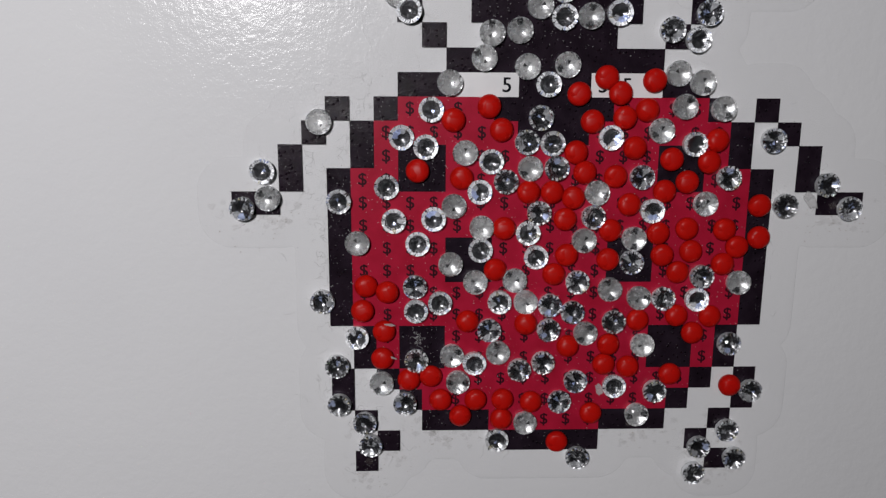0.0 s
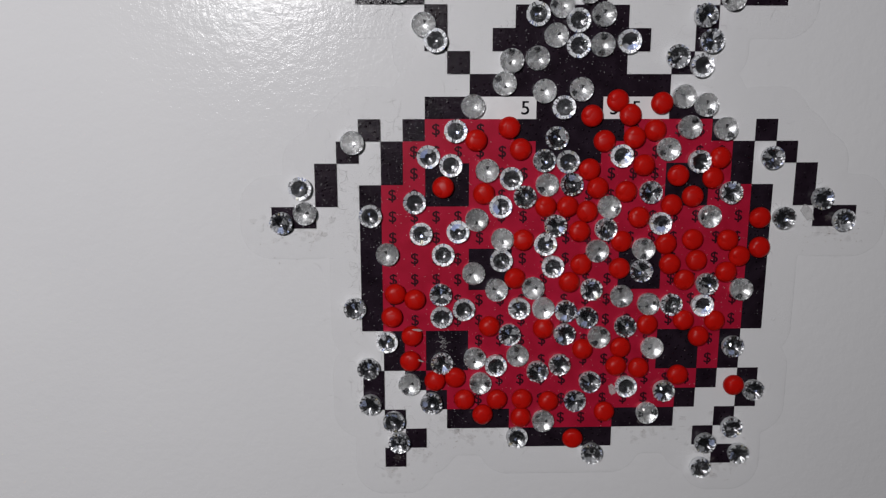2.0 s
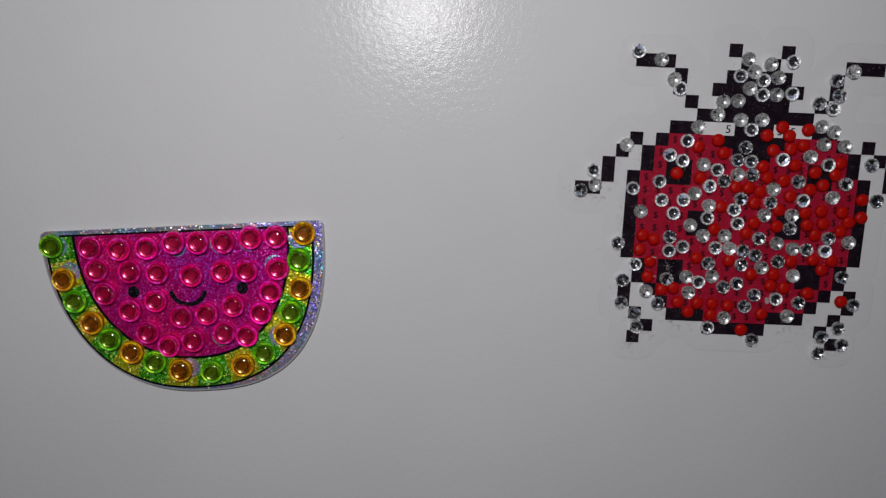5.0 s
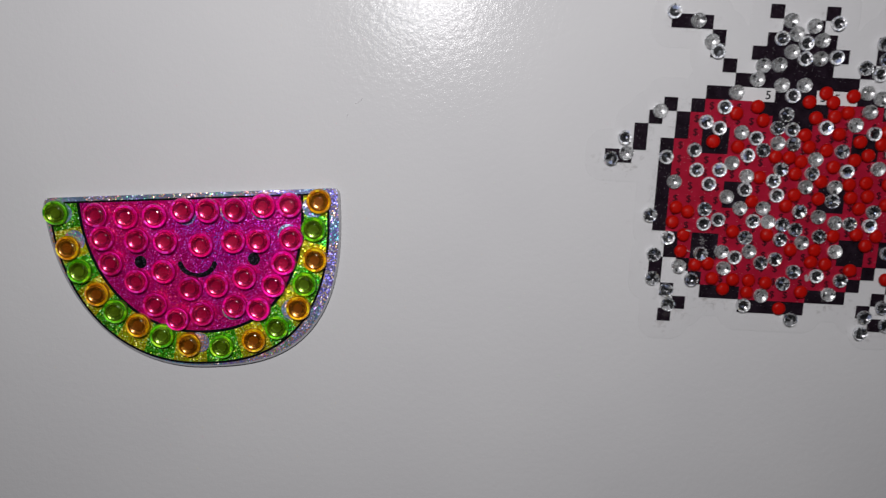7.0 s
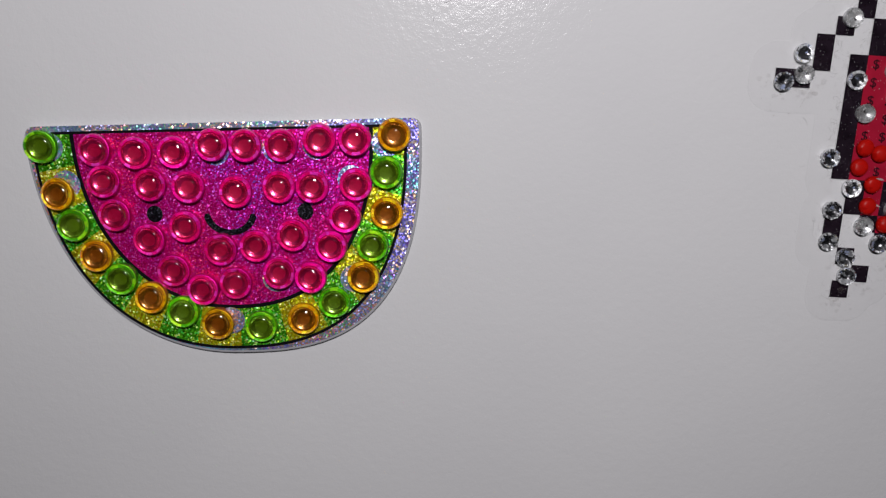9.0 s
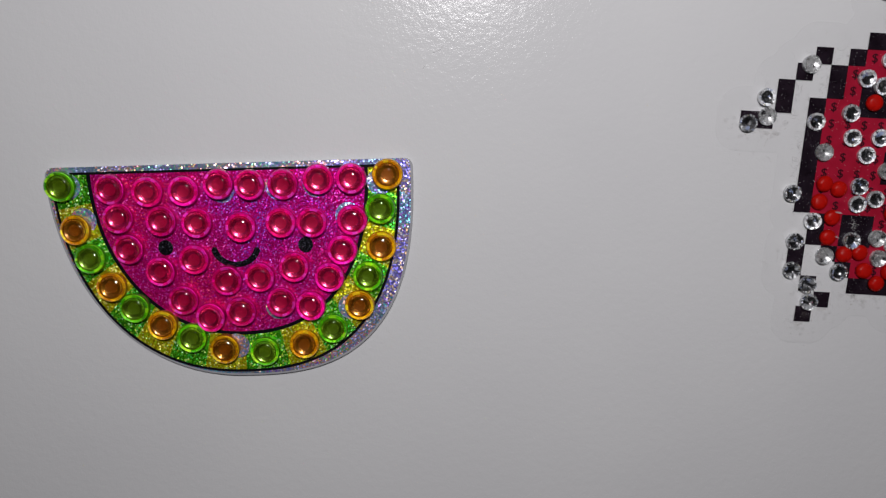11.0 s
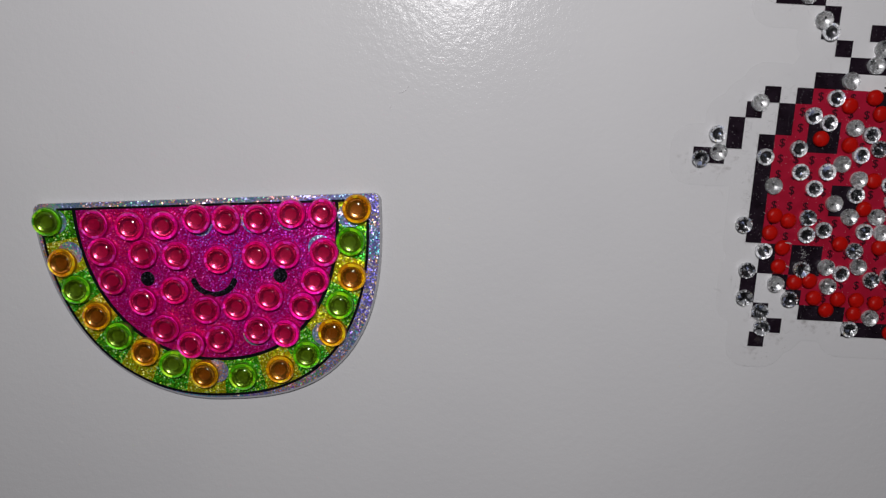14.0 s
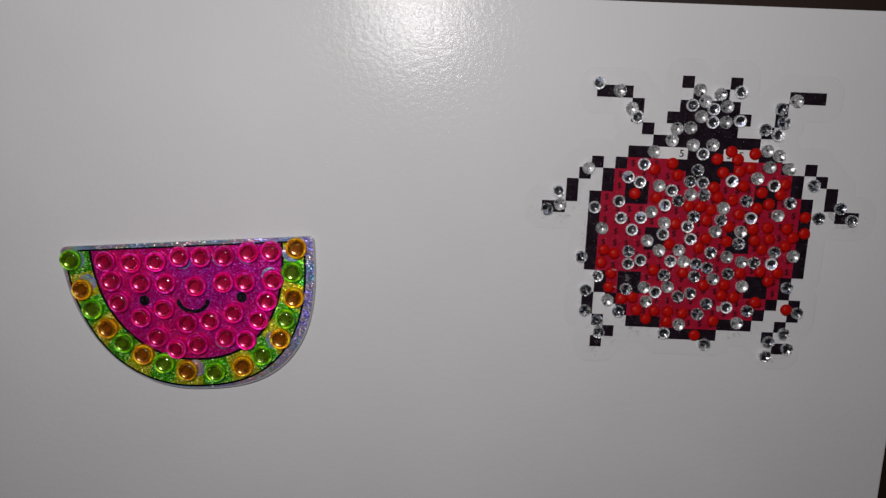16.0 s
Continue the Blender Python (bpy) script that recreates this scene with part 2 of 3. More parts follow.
plain_box("floor", (-1.7, -1.7, -0.80, 1.7, 1.7, -0.75), PLASTER, "plain dim floor under the table", "floor")
plain_box("ceiling", (-1.7, -1.7, 1.65, 1.7, 1.7, 1.75), PLASTER, "plain dim ceiling over the table", "ceiling")
plain_box("wall_north", (-1.7, 1.6, -0.75, 1.7, 1.7, 1.65), PLASTER, "plain dim plaster wall", "wall")
plain_box("wall_south", (-1.7, -1.7, -0.75, 1.7, -1.6, 1.65), PLASTER, "plain dim plaster wall", "wall")
plain_box("wall_east", (1.6, -1.6, -0.75, 1.7, 1.6, 1.65), PLASTER, "plain dim plaster wall", "wall")
plain_box("wall_west", (-1.7, -1.6, -0.75, -1.6, 1.6, 1.65), PLASTER, "plain dim plaster wall", "wall")

table = tagged(new("table"), "dark brown wooden table under the white board", "table")
table.location = (0, 0, -0.75)
bm = bmesh.new()
box(bm, -0.70, -0.45, 0.715, 0.50, 0.40, 0.745)
bmesh.ops.bevel(bm, geom=bm.edges[:], offset=0.004, segments=2, affect="EDGES")
part("tabletop", bm, TABLE, table)
for x in (-0.66, 0.46):
    for y in (-0.41, 0.36):
        bm = bmesh.new()
        box(bm, x - 0.025, y - 0.025, 0, x + 0.025, y + 0.025, 0.715)
        part("leg", bm, TABLE, table)


def rounded(x0, y0, x1, y1, r, steps=8):
    pts = []
    for cx, cy, a in ((x1 - r, y1 - r, 0), (x0 + r, y1 - r, 90), (x0 + r, y0 + r, 180), (x1 - r, y0 + r, 270)):
        for i in range(steps + 1):
            t = radians(a + 90 * i / steps)
            pts.append((cx + r * math.cos(t), cy + r * math.sin(t)))
    return pts


board = tagged(part("white_board", slab(rounded(-200, -150, 47.2, 29.2, 1.2), -5.0, 0.0, 0.35), BOARD),
               "glossy white board with a fine pebbled surface on a dark table", "board")

# ---- the ladybird sticker ----
PITCH, ROW = 2.5, 2.4625
# b black, r crimson, w white, from 4 columns left of the first black square; the first row lies 6 rows above row 0
CELLS = """
...........b...b...........
....bbb.....b.b.....bbb....
.......b...bbbbb...b.......
.......b..bbbbbbb..b.......
........b..bbbbb..b........
.........bbbbbbbbb.........
.......bbwwwbbbwwwbb.......
....b.brrrrbbbbbrrrrb.b....
...b.brrrrrrbbbrrrrrrb.b...
..b..brbbrrrrrrrrrbbrb..b..
..b.brrbbrrrrrrrrrbbrrb.b..
bb..brrrrrrrrrrrrrrrrrb..bb
....brrrrrrrrrrrrrrrrrb....
....brrrrbbrrrrrbbrrrrb....
....brrrrbbrrrrrbbrrrrb....
....brrrrrrrrrrrrrrrrrb....
....brrrrrrrrrrrrrrrrrb....
.....brbbrrrrrrrrrbbrb.....
.....brbbrrrrrrrrrbbrb.....
....b.brrrrrrrrrrrrrb.b....
....b..brrrrrrrrrrrb..b....
.....b..bbbrrrrrbbb..b.....
......b....bbbbb....b......
.....b...............b.....
""".split()
sticker = tagged(new("ladybird_sticker"), "clear film pixel ladybird sticker set with clear and red gems", "sticker")


def cell_box(i, j):
    x0, y1 = (i - 4 - 9.5) * PITCH, -(j - 6) * ROW
    return x0, y1 - ROW, x0 + PITCH, y1


filled = [(i, j, k) for j, line in enumerate(CELLS) for i, k in enumerate(line) if k != "."]

# the film: everything within a set distance of the print, with a soft uneven cut
STEP = 0.5
gx, gy = np.arange(-42, 42.01, STEP), np.arange(-52, 24.01, STEP)
field = np.full((len(gx), len(gy)), 99.0)
for i, j, k in filled:
    x0, y0, x1, y1 = cell_box(i, j)
    dx = np.maximum(np.maximum(x0 - gx, gx - x1), 0)[:, None]
    dy = np.maximum(np.maximum(y0 - gy, gy - y1), 0)[None, :]
    field = np.minimum(field, np.sqrt(dx * dx + dy * dy))
field = 3.6 - field
bm = bmesh.new()


def film_height(x, y):
    return 0.06 + 0.02 * noise.noise((x * 0.35, y * 0.35, 3.0))


corner = {}


def film_vert(x, y):
    key = (round(x, 4), round(y, 4))
    if key not in corner:
        corner[key] = bm.verts.new((x * MM, y * MM, film_height(x, y) * MM))
    return corner[key]


for a in range(len(gx) - 1):
    for b in range(len(gy) - 1):
        ring = [(a, b), (a + 1, b), (a + 1, b + 1), (a, b + 1)]
        if max(field[p] for p in ring) <= 0:
            continue
        poly = []
        for p, q in zip(ring, ring[1:] + ring[:1]):
            fp, fq = field[p], field[q]
            if fp > 0:
                poly.append((gx[p[0]], gy[p[1]]))
            if (fp > 0) != (fq > 0):
                t = fp / (fp - fq)
                poly.append((gx[p[0]] + t * (gx[q[0]] - gx[p[0]]), gy[p[1]] + t * (gy[q[1]] - gy[p[1]])))
        vs = list(dict.fromkeys(film_vert(x, y) for x, y in poly))
        if len(vs) > 2:
            bm.faces.new(vs)
rim = [e for e in bm.edges if len(e.link_faces) == 1]
made = bmesh.ops.extrude_edge_only(bm, edges=rim)["geom"]
for v in made:
    if isinstance(v, bmesh.types.BMVert):
        v.co.z = 0.003 * MM
for v in {v for e in rim for v in e.verts}:
    v.co.z += 0.03 * MM
for f in bm.faces:
    f.smooth = True
film = part("film", bm, FILM, sticker, "clear die-cut film with a raised edge")


def print_mesh(kind, z):
    bm = bmesh.new()
    for i, j, k in filled:
        if k == kind:
            x0, y0, x1, y1 = cell_box(i, j)
            box(bm, x0 * MM, y0 * MM, (z - 0.06) * MM, x1 * MM, y1 * MM, z * MM)
    return bm


part("black_print", print_mesh("b", 0.20), BLACK_PRINT, sticker, "glossy black printed squares")
part("red_print", print_mesh("r", 0.195), RED_PRINT, sticker, "crimson printed squares")
part("white_print", print_mesh("w", 0.19), WHITE_PRINT, sticker, "white printed squares")


def glyph(text, height):
    """Triangles of one printed character, centred, that many millimetres high."""
    cu = bpy.data.curves.new("glyph", "FONT")
    cu.body, cu.offset = text, 0.004
    ob = bpy.data.objects.new("glyph", cu)
    scene.collection.objects.link(ob)
    bpy.context.view_layer.update()
    me = ob.evaluated_get(bpy.context.evaluated_depsgraph_get()).to_mesh()
    co = np.array([v.co[:2] for v in me.vertices])
    faces = [list(p.vertices) for p in me.polygons]
    ob.to_mesh_clear()
    bpy.data.objects.remove(ob)
    lo, hi = co.min(0), co.max(0)
    return (co - (lo + hi) / 2) / (hi[1] - lo[1]) * height, faces


def stamp(name, text, height, cells, z, label, ink=INK):
    co, faces = glyph(text, height)
    verts, polys = [], []
    # struck twice, a hair apart, for the bold face
    for (i, j), shift in [(c, d) for c in cells for d in (-0.02, 0.02)]:
        x0, y0, x1, y1 = cell_box(i, j)
        base = len(verts)
        verts += [(((x0 + x1) / 2 + x + shift) * MM, ((y0 + y1) / 2 + y) * MM, (z + 0.02 * shift) * MM) for x, y in co]
        polys += [[base + v for v in f] for f in faces]
    me = bpy.data.meshes.new(name)
    me.from_pydata(verts, [], polys)
    me.materials.append(ink)
    ob = new(name, me)
    ob.parent = sticker
    return tagged(ob, label, kind="stuff")


stamp("dollar_print", "$", 1.5, [(i, j) for i, j, k in filled if k == "r"], 0.203, "small black printed dollar signs", DOLLAR_INK)
stamp("numeral_print", "5", 1.5, [(i, 6) for i in (9, 11, 15, 16)], 0.198, "black printed numeral 5")


# ---- gems of the ladybird ----
def brilliant(name, seed, wedges, inner, odds, core_odds, sink):
    """The foil of a small stone: a star of uneven rim facets sloping in to an eight-sided hollow centre.
    odds and core_odds are the shares of the six foils in FACETS, so painted glints and dark reflections fall by lot."""
    rng = random.Random(f"{name}{seed}")
    bm = bmesh.new()
    kinds = range(len(FACETS))

    def spot(r, angle, z):
        return bm.verts.new((r * MM * math.cos(angle), r * MM * math.sin(angle), z * MM))

    turn = 2 * math.pi / wedges
    low = [spot(1.24, turn * i, 0) for i in range(wedges)]
    girdle = [spot(1.3, turn * i, 0.60 + rng.uniform(-0.05, 0.05)) for i in range(wedges)]
    star = [spot(inner + rng.uniform(0.01, 0.09) * (1 if i % 2 else -1), turn * (i + 0.5), 0.48 + rng.uniform(-0.09, 0.09)) for i in range(wedges)]
    bm.faces.new(low[::-1])
    for i in range(wedges):
        k = (i + 1) % wedges
        bm.faces.new((low[i], low[k], girdle[k], girdle[i]))
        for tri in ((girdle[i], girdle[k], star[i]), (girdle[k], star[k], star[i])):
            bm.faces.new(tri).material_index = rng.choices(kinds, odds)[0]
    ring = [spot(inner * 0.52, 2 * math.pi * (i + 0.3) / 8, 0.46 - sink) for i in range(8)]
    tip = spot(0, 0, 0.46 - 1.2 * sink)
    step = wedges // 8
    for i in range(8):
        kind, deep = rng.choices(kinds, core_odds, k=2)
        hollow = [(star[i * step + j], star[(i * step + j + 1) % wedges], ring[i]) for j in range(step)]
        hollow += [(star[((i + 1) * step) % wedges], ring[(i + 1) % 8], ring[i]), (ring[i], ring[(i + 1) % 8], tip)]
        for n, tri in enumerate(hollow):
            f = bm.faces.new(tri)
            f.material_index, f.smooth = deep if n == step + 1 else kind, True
    return mesh_of(name, bm, *FACETS)


def cap(name, material, sides, radius, table, waist, top):
    """The clear cut stone over the foil: a girdle, kite and triangle facets and a flat table."""
    bm = bmesh.new()

    def ring(r, z, turn=0.0):
        return [bm.verts.new((r * MM * math.cos(2 * math.pi * (i + turn) / sides), r * MM * math.sin(2 * math.pi * (i + turn) / sides), z * MM))
                for i in range(sides)]

    low, girdle = ring(radius * 0.97, -0.02), ring(radius, waist)
    mid, high = ring(table + (radius - table) * 0.52, waist + (top - waist) * 0.66, 0.5), ring(table, top)
    bm.faces.new(low[::-1])
    bm.faces.new(high)
    for i in range(sides):
        k = (i + 1) % sides
        bm.faces.new((low[i], low[k], girdle[k], girdle[i]))
        bm.faces.new((girdle[i], girdle[k], mid[i]))
        bm.faces.new((girdle[k], mid[k], high[k], mid[i]))
        bm.faces.new((mid[i], high[k], high[i]))
    return mesh_of(name, bm, material)


def scatter(name, meshes, places, z, parent, label, lean=5.0, stone=None):
    rng = random.Random(name)
    for x, y in places:
        ob = new(name, rng.choice(meshes))
        ob.matrix_basis = pose(x * MM, y * MM, z * MM, rng.uniform(-lean, lean), rng.uniform(-lean, lean), rng.uniform(0, 360))
        ob.parent = parent
        tagged(ob, label)
        if stone:
            top = new("cut_stone", stone)
            top.parent, top.visible_shadow = ob, False


def turned(name, profile, sides, material):
    """A smooth round stone turned from (radius, height) pairs, the last on the axis."""
    bm = bmesh.new()
    last = None
    for r, z in profile[:-1]:
        ring = [bm.verts.new((r * MM * math.cos(2 * math.pi * i / sides), r * MM * math.sin(2 * math.pi * i / sides), z * MM)) for i in range(sides)]
        if last is None:
            bm.faces.new(ring[::-1])
        else:
            for i in range(sides):
                k = (i + 1) % sides
                bm.faces.new((last[i], last[k], ring[k], ring[i])).smooth = True
        last = ring
    tip = bm.verts.new((0, 0, profile[-1][1] * MM))
    for i in range(sides):
        bm.faces.new((last[i], last[(i + 1) % sides], tip)).smooth = True
    return mesh_of(name, bm, material)


SMALL_STONE = cap("cut_stone", CLEAR_GLASS, 12, 1.33, 0.74, 0.62, 1.2)
CLOUDY_STONE = cap("cut_stone", HAZY_GLASS, 20, 1.33, 0.86, 0.62, 1.08)
CLEAR = [
    (-12.8, -3.8), (-15.9, -6.6), (-13.4, -7.6), (-30.4, -10.2), (-22.5, -13.3), (-17.5, -11.8),
    (-0.7, -1.2), (-0.1, -7.2), (-6.5, -9.1), (-7.7, -12.3), (6.0, -6.6), (14.9, -7.2), (10.8, -14.3),
    (-16.7, -15.4), (-12.5, -15.2), (-14.2, -17.9), (-7.5, -18.6), (-14.4, -25.3), (-11.8, -24.4),
    (-2.4, -16.7), (-1.5, -19.3), (-5.3, -24.3), (16.3, -24.1), (-20.8, -28.3), (-8.0, -31.3), (-5.3, -40.5),
    (7.7, -34.1), (-23.5, 12.6), (-15.0, 6.0), (-3.8, 8.8), (0.6, 8.2), (0.7, 5.5), (5.9, 11.9), (6.3, 6.0),
    (14.5, 3.4),
]
FROSTED = [
    (-10.9, -1.1), (-24.4, -5.1), (-29.9, -13.0), (-7.4, 1.4), (-2.9, 0.6), (1.2, 0.8), (-2.4, -9.8),
    (-9.2, -8.2), (-10.4, -13.8), (4.8, -12.4), (12.7, 0.0), (15.3, -0.9), (13.6, -3.4), (17.7, -3.6),
    (11.3, -5.8), (16.5, -13.5), (-20.6, -17.8), (-7.4, -16.1), (-10.7, -20.1), (-8.0, -22.1), (-3.7, -21.9),
    (-2.5, -24.3), (3.6, -17.5), (9.0, -17.3), (20.8, -22.2), (6.7, -22.9), (9.9, -23.9), (4.2, -27.9),
    (-18.2, -33.6), (-10.5, -30.4), (-5.4, -30.1), (-9.8, -33.5), (-2.2, -38.4), (10.6, -29.3),
    (10.4, -37.5), (-19.1, 11.2), (-16.3, 7.7), (-2.6, 12.0), (1.7, 11.2), (-1.2, 9.7), (3.4, 8.8),
    (-1.8, 6.6), (3.4, 5.6), (-6.6, 3.9), (-3.8, 4.2), (17.6, 10.5),
]
SMOKY = [
    (-32.6, -14.1), (-23.1, -31.6), (-15.6, -36.0), (-20.1, -38.3), (-19.5, -41.0), (3.9, -42.7),
    (-1.4, -4.6), (-2.8, -7.1), (0.4, -9.8), (-4.9, -11.2), (9.5, -10.7), (18.8, -10.8), (23.3, -6.8),
    (29.5, -11.5), (32.2, -14.0), (25.2, -13.7), (-14.5, -22.6), (-1.3, -14.5), (0.2, -24.7), (-6.4, -27.5),
    (0.1, -27.5), (4.5, -15.0), (8.9, -19.9), (16.7, -21.5), (3.1, -22.1), (12.6, -24.0), (2.7, -25.5),
    (7.3, -26.6), (-22.9, -36.1), (-3.0, -32.1), (-0.4, -31.3), (1.6, -35.9), (3.3, -33.5), (12.3, -34.7),
    (20.3, -29.2), (23.2, -34.7), (20.9, -39.5), (17.8, -41.5), (22.0, -42.9), (17.4, -44.7), (-24.5, -24.2),
    (-14.4, -31.0), (14.6, 8.7), (15.5, 6.0), (11.8, 4.3),
]
RED_UPPER = [
    (-14.2, -10.1), (-10.5, -4.8), (-6.8, -3.4), (-5.5, -5.8), (-9.6, -10.8), (2.5, -2.1), (5.3, -0.4),
    (6.8, -2.0), (4.0, -4.9), (2.4, -8.1), (3.4, -10.2), (6.7, -10.6), (-2.5, -12.3), (-0.0, -12.3),
    (2.3, -12.9), (10.3, -0.7), (9.7, -3.7), (7.4, -4.5), (17.3, -6.8), (8.6, -7.6), (12.6, -8.8),
    (16.6, -9.1), (14.4, -11.2), (12.0, -12.2), (22.4, -13.7), (8.3, -13.6), (-19.8, -22.5), (-17.5, -23.2),
    (-20.2, -25.3), (-5.9, -20.7), (-5.0, -16.2), (-8.8, -26.5), (-17.9, -27.6), (-2.4, -26.8), (0.5, -21.2),
]
RED_LOWER = [
    (1.5, -15.2), (6.4, -16.4), (1.8, -19.1), (6.3, -19.6), (11.6, -16.7), (14.7, -16.2), (15.3, -18.7),
    (12.2, -19.1), (14.0, -21.0), (18.8, -16.3), (20.3, -18.2), (22.6, -17.2), (18.9, -20.1), (9.9, -26.4),
    (14.2, -25.9), (17.9, -26.0), (16.1, -27.9), (-18.1, -30.7), (-15.2, -33.2), (-12.8, -32.8),
    (-11.7, -35.6), (-9.5, -37.5), (-7.8, -35.6), (-4.8, -35.6), (-4.9, -37.9), (-1.6, -35.9), (2.3, -29.4),
    (6.8, -29.2), (6.4, -31.5), (9.1, -31.8), (13.9, -32.7), (5.2, -37.3), (1.5, -40.7), (20.8, -34.1),
]
# Bright rims and dark centres are painted reflections, shared out by the odds.
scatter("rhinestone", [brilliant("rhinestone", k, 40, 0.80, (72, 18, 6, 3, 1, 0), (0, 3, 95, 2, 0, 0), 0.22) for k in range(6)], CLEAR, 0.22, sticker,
        "clear silver-backed round rhinestone, dark reflection painted in its centre", stone=SMALL_STONE)
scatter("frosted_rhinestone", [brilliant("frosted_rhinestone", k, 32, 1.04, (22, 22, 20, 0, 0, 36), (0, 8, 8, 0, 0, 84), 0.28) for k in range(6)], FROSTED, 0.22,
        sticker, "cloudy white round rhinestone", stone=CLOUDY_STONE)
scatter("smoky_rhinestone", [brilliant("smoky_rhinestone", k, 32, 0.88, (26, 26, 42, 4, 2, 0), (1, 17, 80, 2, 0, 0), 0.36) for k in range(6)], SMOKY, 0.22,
        sticker, "clear grey round rhinestone, glints and dark reflections painted on its facets", stone=SMALL_STONE)
scatter("red_bead", [turned("red_bead", ((1.20, 0), (1.25, 0.36), (1.16, 0.58), (0.96, 0.78), (0.66, top - 0.03), (0.3, top), (0, top + 0.01)), 28, RED_RESIN) for top in (0.92, 0.98)],
        RED_UPPER + RED_LOWER, 0.22, sticker, "opaque bright red round bead", 4.0)

# ---- the watermelon sticker ----
melon = tagged(new("watermelon_sticker"), "glittery smiling watermelon slice sticker set with pink, green, amber gems", "sticker")
melon.matrix_basis = pose(-110.0 * MM, -24.45 * MM, 0, 0, 0, 4.98)


def arc(theta, left, right, depth, n_left, n_right, cx=0.0, y0=0.0):
    """A point on the slice's curved edge; theta runs from 0 (top left corner) to 180 degrees (top right corner)."""
    c, s = -math.cos(radians(theta)), math.sin(radians(theta))
    a, n = (left, n_left) if c < 0 else (right, n_right)
    r = ((abs(c) / a) ** n + (s / depth) ** n) ** (-1 / n)
    return cx + r * c, y0 - r * s


OUTER = (28.75, 27.3, 33.75, 2.14, 2.7, 0.2, -0.2)
EDGE = (26.9, 25.2, 31.6, 2.2, 2.5, -0.2, -1.2)
INNER = (21.4, 20.3, 25.3, 2.1, 2.3, -0.1, -1.3)


def curve_of(shape, a=0.0, b=180.0, steps=72, grow=0.0):
    pts = []
    for i in range(steps + 1):
        x, y = arc(a + (b - a) * i / steps, *shape)
        d = math.hypot(x - shape[5], y - shape[6])
        pts.append((shape[5] + (x - shape[5]) * (1 + grow / d), shape[6] + (y - shape[6]) * (1 + grow / d)))
    return pts


def soften(pts, r=1.3):
    """Rounds the two top corners of a slice outline."""
    first, last = pts[0], pts[-1]
    body = [p for p in pts if p[1] < first[1] - r]
    left, right = [], []
    for i in range(7):
        t = radians(90 * i / 6)
        left.append((body[0][0] + r * (1 - math.sin(t)) - 0.0, first[1] - r + r * math.cos(t)))
        right.append((body[-1][0] - r * (1 - math.cos(t)), last[1] - r + r * math.sin(t)))
    return left + body + right


def strip(inner, outer, z0, z1):
    bm = bmesh.new()
    n = len(inner)
    rows = [[bm.verts.new((x * MM, y * MM, z * MM)) for x, y in line] for line, z in ((inner, z0), (outer, z0), (inner, z1), (outer, z1))]
    for i in range(n - 1):
        bm.faces.new((rows[2][i], rows[2][i + 1], rows[3][i + 1], rows[3][i]))
        bm.faces.new((rows[0][i], rows[1][i], rows[1][i + 1], rows[0][i + 1]))
        bm.faces.new((rows[1][i], rows[3][i], rows[3][i + 1], rows[1][i + 1]))
        bm.faces.new((rows[0][i], rows[0][i + 1], rows[2][i + 1], rows[2][i]))
    for i in (0, n - 1):
        bm.faces.new((rows[0][i], rows[2][i], rows[3][i], rows[1][i]))
    bmesh.ops.recalc_face_normals(bm, faces=bm.faces)
    return bm


part("backing", slab(soften(curve_of(OUTER)), 0.02, 0.95, 0.22), PLATE, melon, "clear plastic backing with a rounded edge")
part("holographic_border", slab(soften(curve_of(OUTER, grow=-0.38), 1.1), 0.9, 1.0), HOLO, melon, "silver holographic glitter border")
part("outline", slab(curve_of(EDGE, grow=0.45), 1.0, 1.04), INK, melon, "thin black printed outline")
part("flesh", slab(curve_of(INNER), 1.08, 1.14), FLESH, melon, "pink glitter flesh")
part("flesh_outline", strip(curve_of(INNER, grow=-0.05), curve_of(INNER, grow=0.5), 1.06, 1.16), INK, melon, "thin black curved line")

bm = bmesh.new()
box(bm, -27.0 * MM, -1.36 * MM, 1.0 * MM, 25.3 * MM, -0.98 * MM, 1.165 * MM)
part("top_outline", bm, INK, melon, "thin straight black line")

RIND_GEMS = [
    (-25.8, -2.9), (-24.1, -9.7), (-22.4, -14.2), (-19.6, -18.7), (-16.4, -22.1), (-12.3, -25.0),
    (-7.9, -27.2), (-2.9, -29.1), (3.4, -29.6), (9.6, -28.6), (14.2, -26.2), (18.6, -22.6), (20.1, -18.0),
    (22.3, -13.4), (22.4, -7.6), (23.7, -2.5),
]
FLESH_GEMS = [
    (-18.2, -3.6), (-12.7, -4.1), (-7.2, -4.1), (-1.8, -3.3), (2.9, -3.5), (7.9, -3.5), (13.2, -2.9),
    (18.2, -3.0), (-17.5, -8.1), (-11.0, -8.7), (-5.6, -9.1), (1.0, -9.9), (7.2, -9.4), (11.9, -9.4),
    (18.1, -9.2), (-16.3, -12.8), (-6.4, -14.7), (16.3, -13.8), (-11.7, -16.4), (-1.7, -18.1), (3.4, -17.7),
    (8.8, -16.3), (14.2, -18.0), (-8.7, -21.0), (-4.6, -23.9), (0.1, -23.1), (6.5, -21.8), (11.0, -22.5),
]


def bearing(x, y):
    return math.degrees(math.atan2(-(y + 1.25), -x)) if y < -1.25 else (0.0 if x < 0 else 180.0)


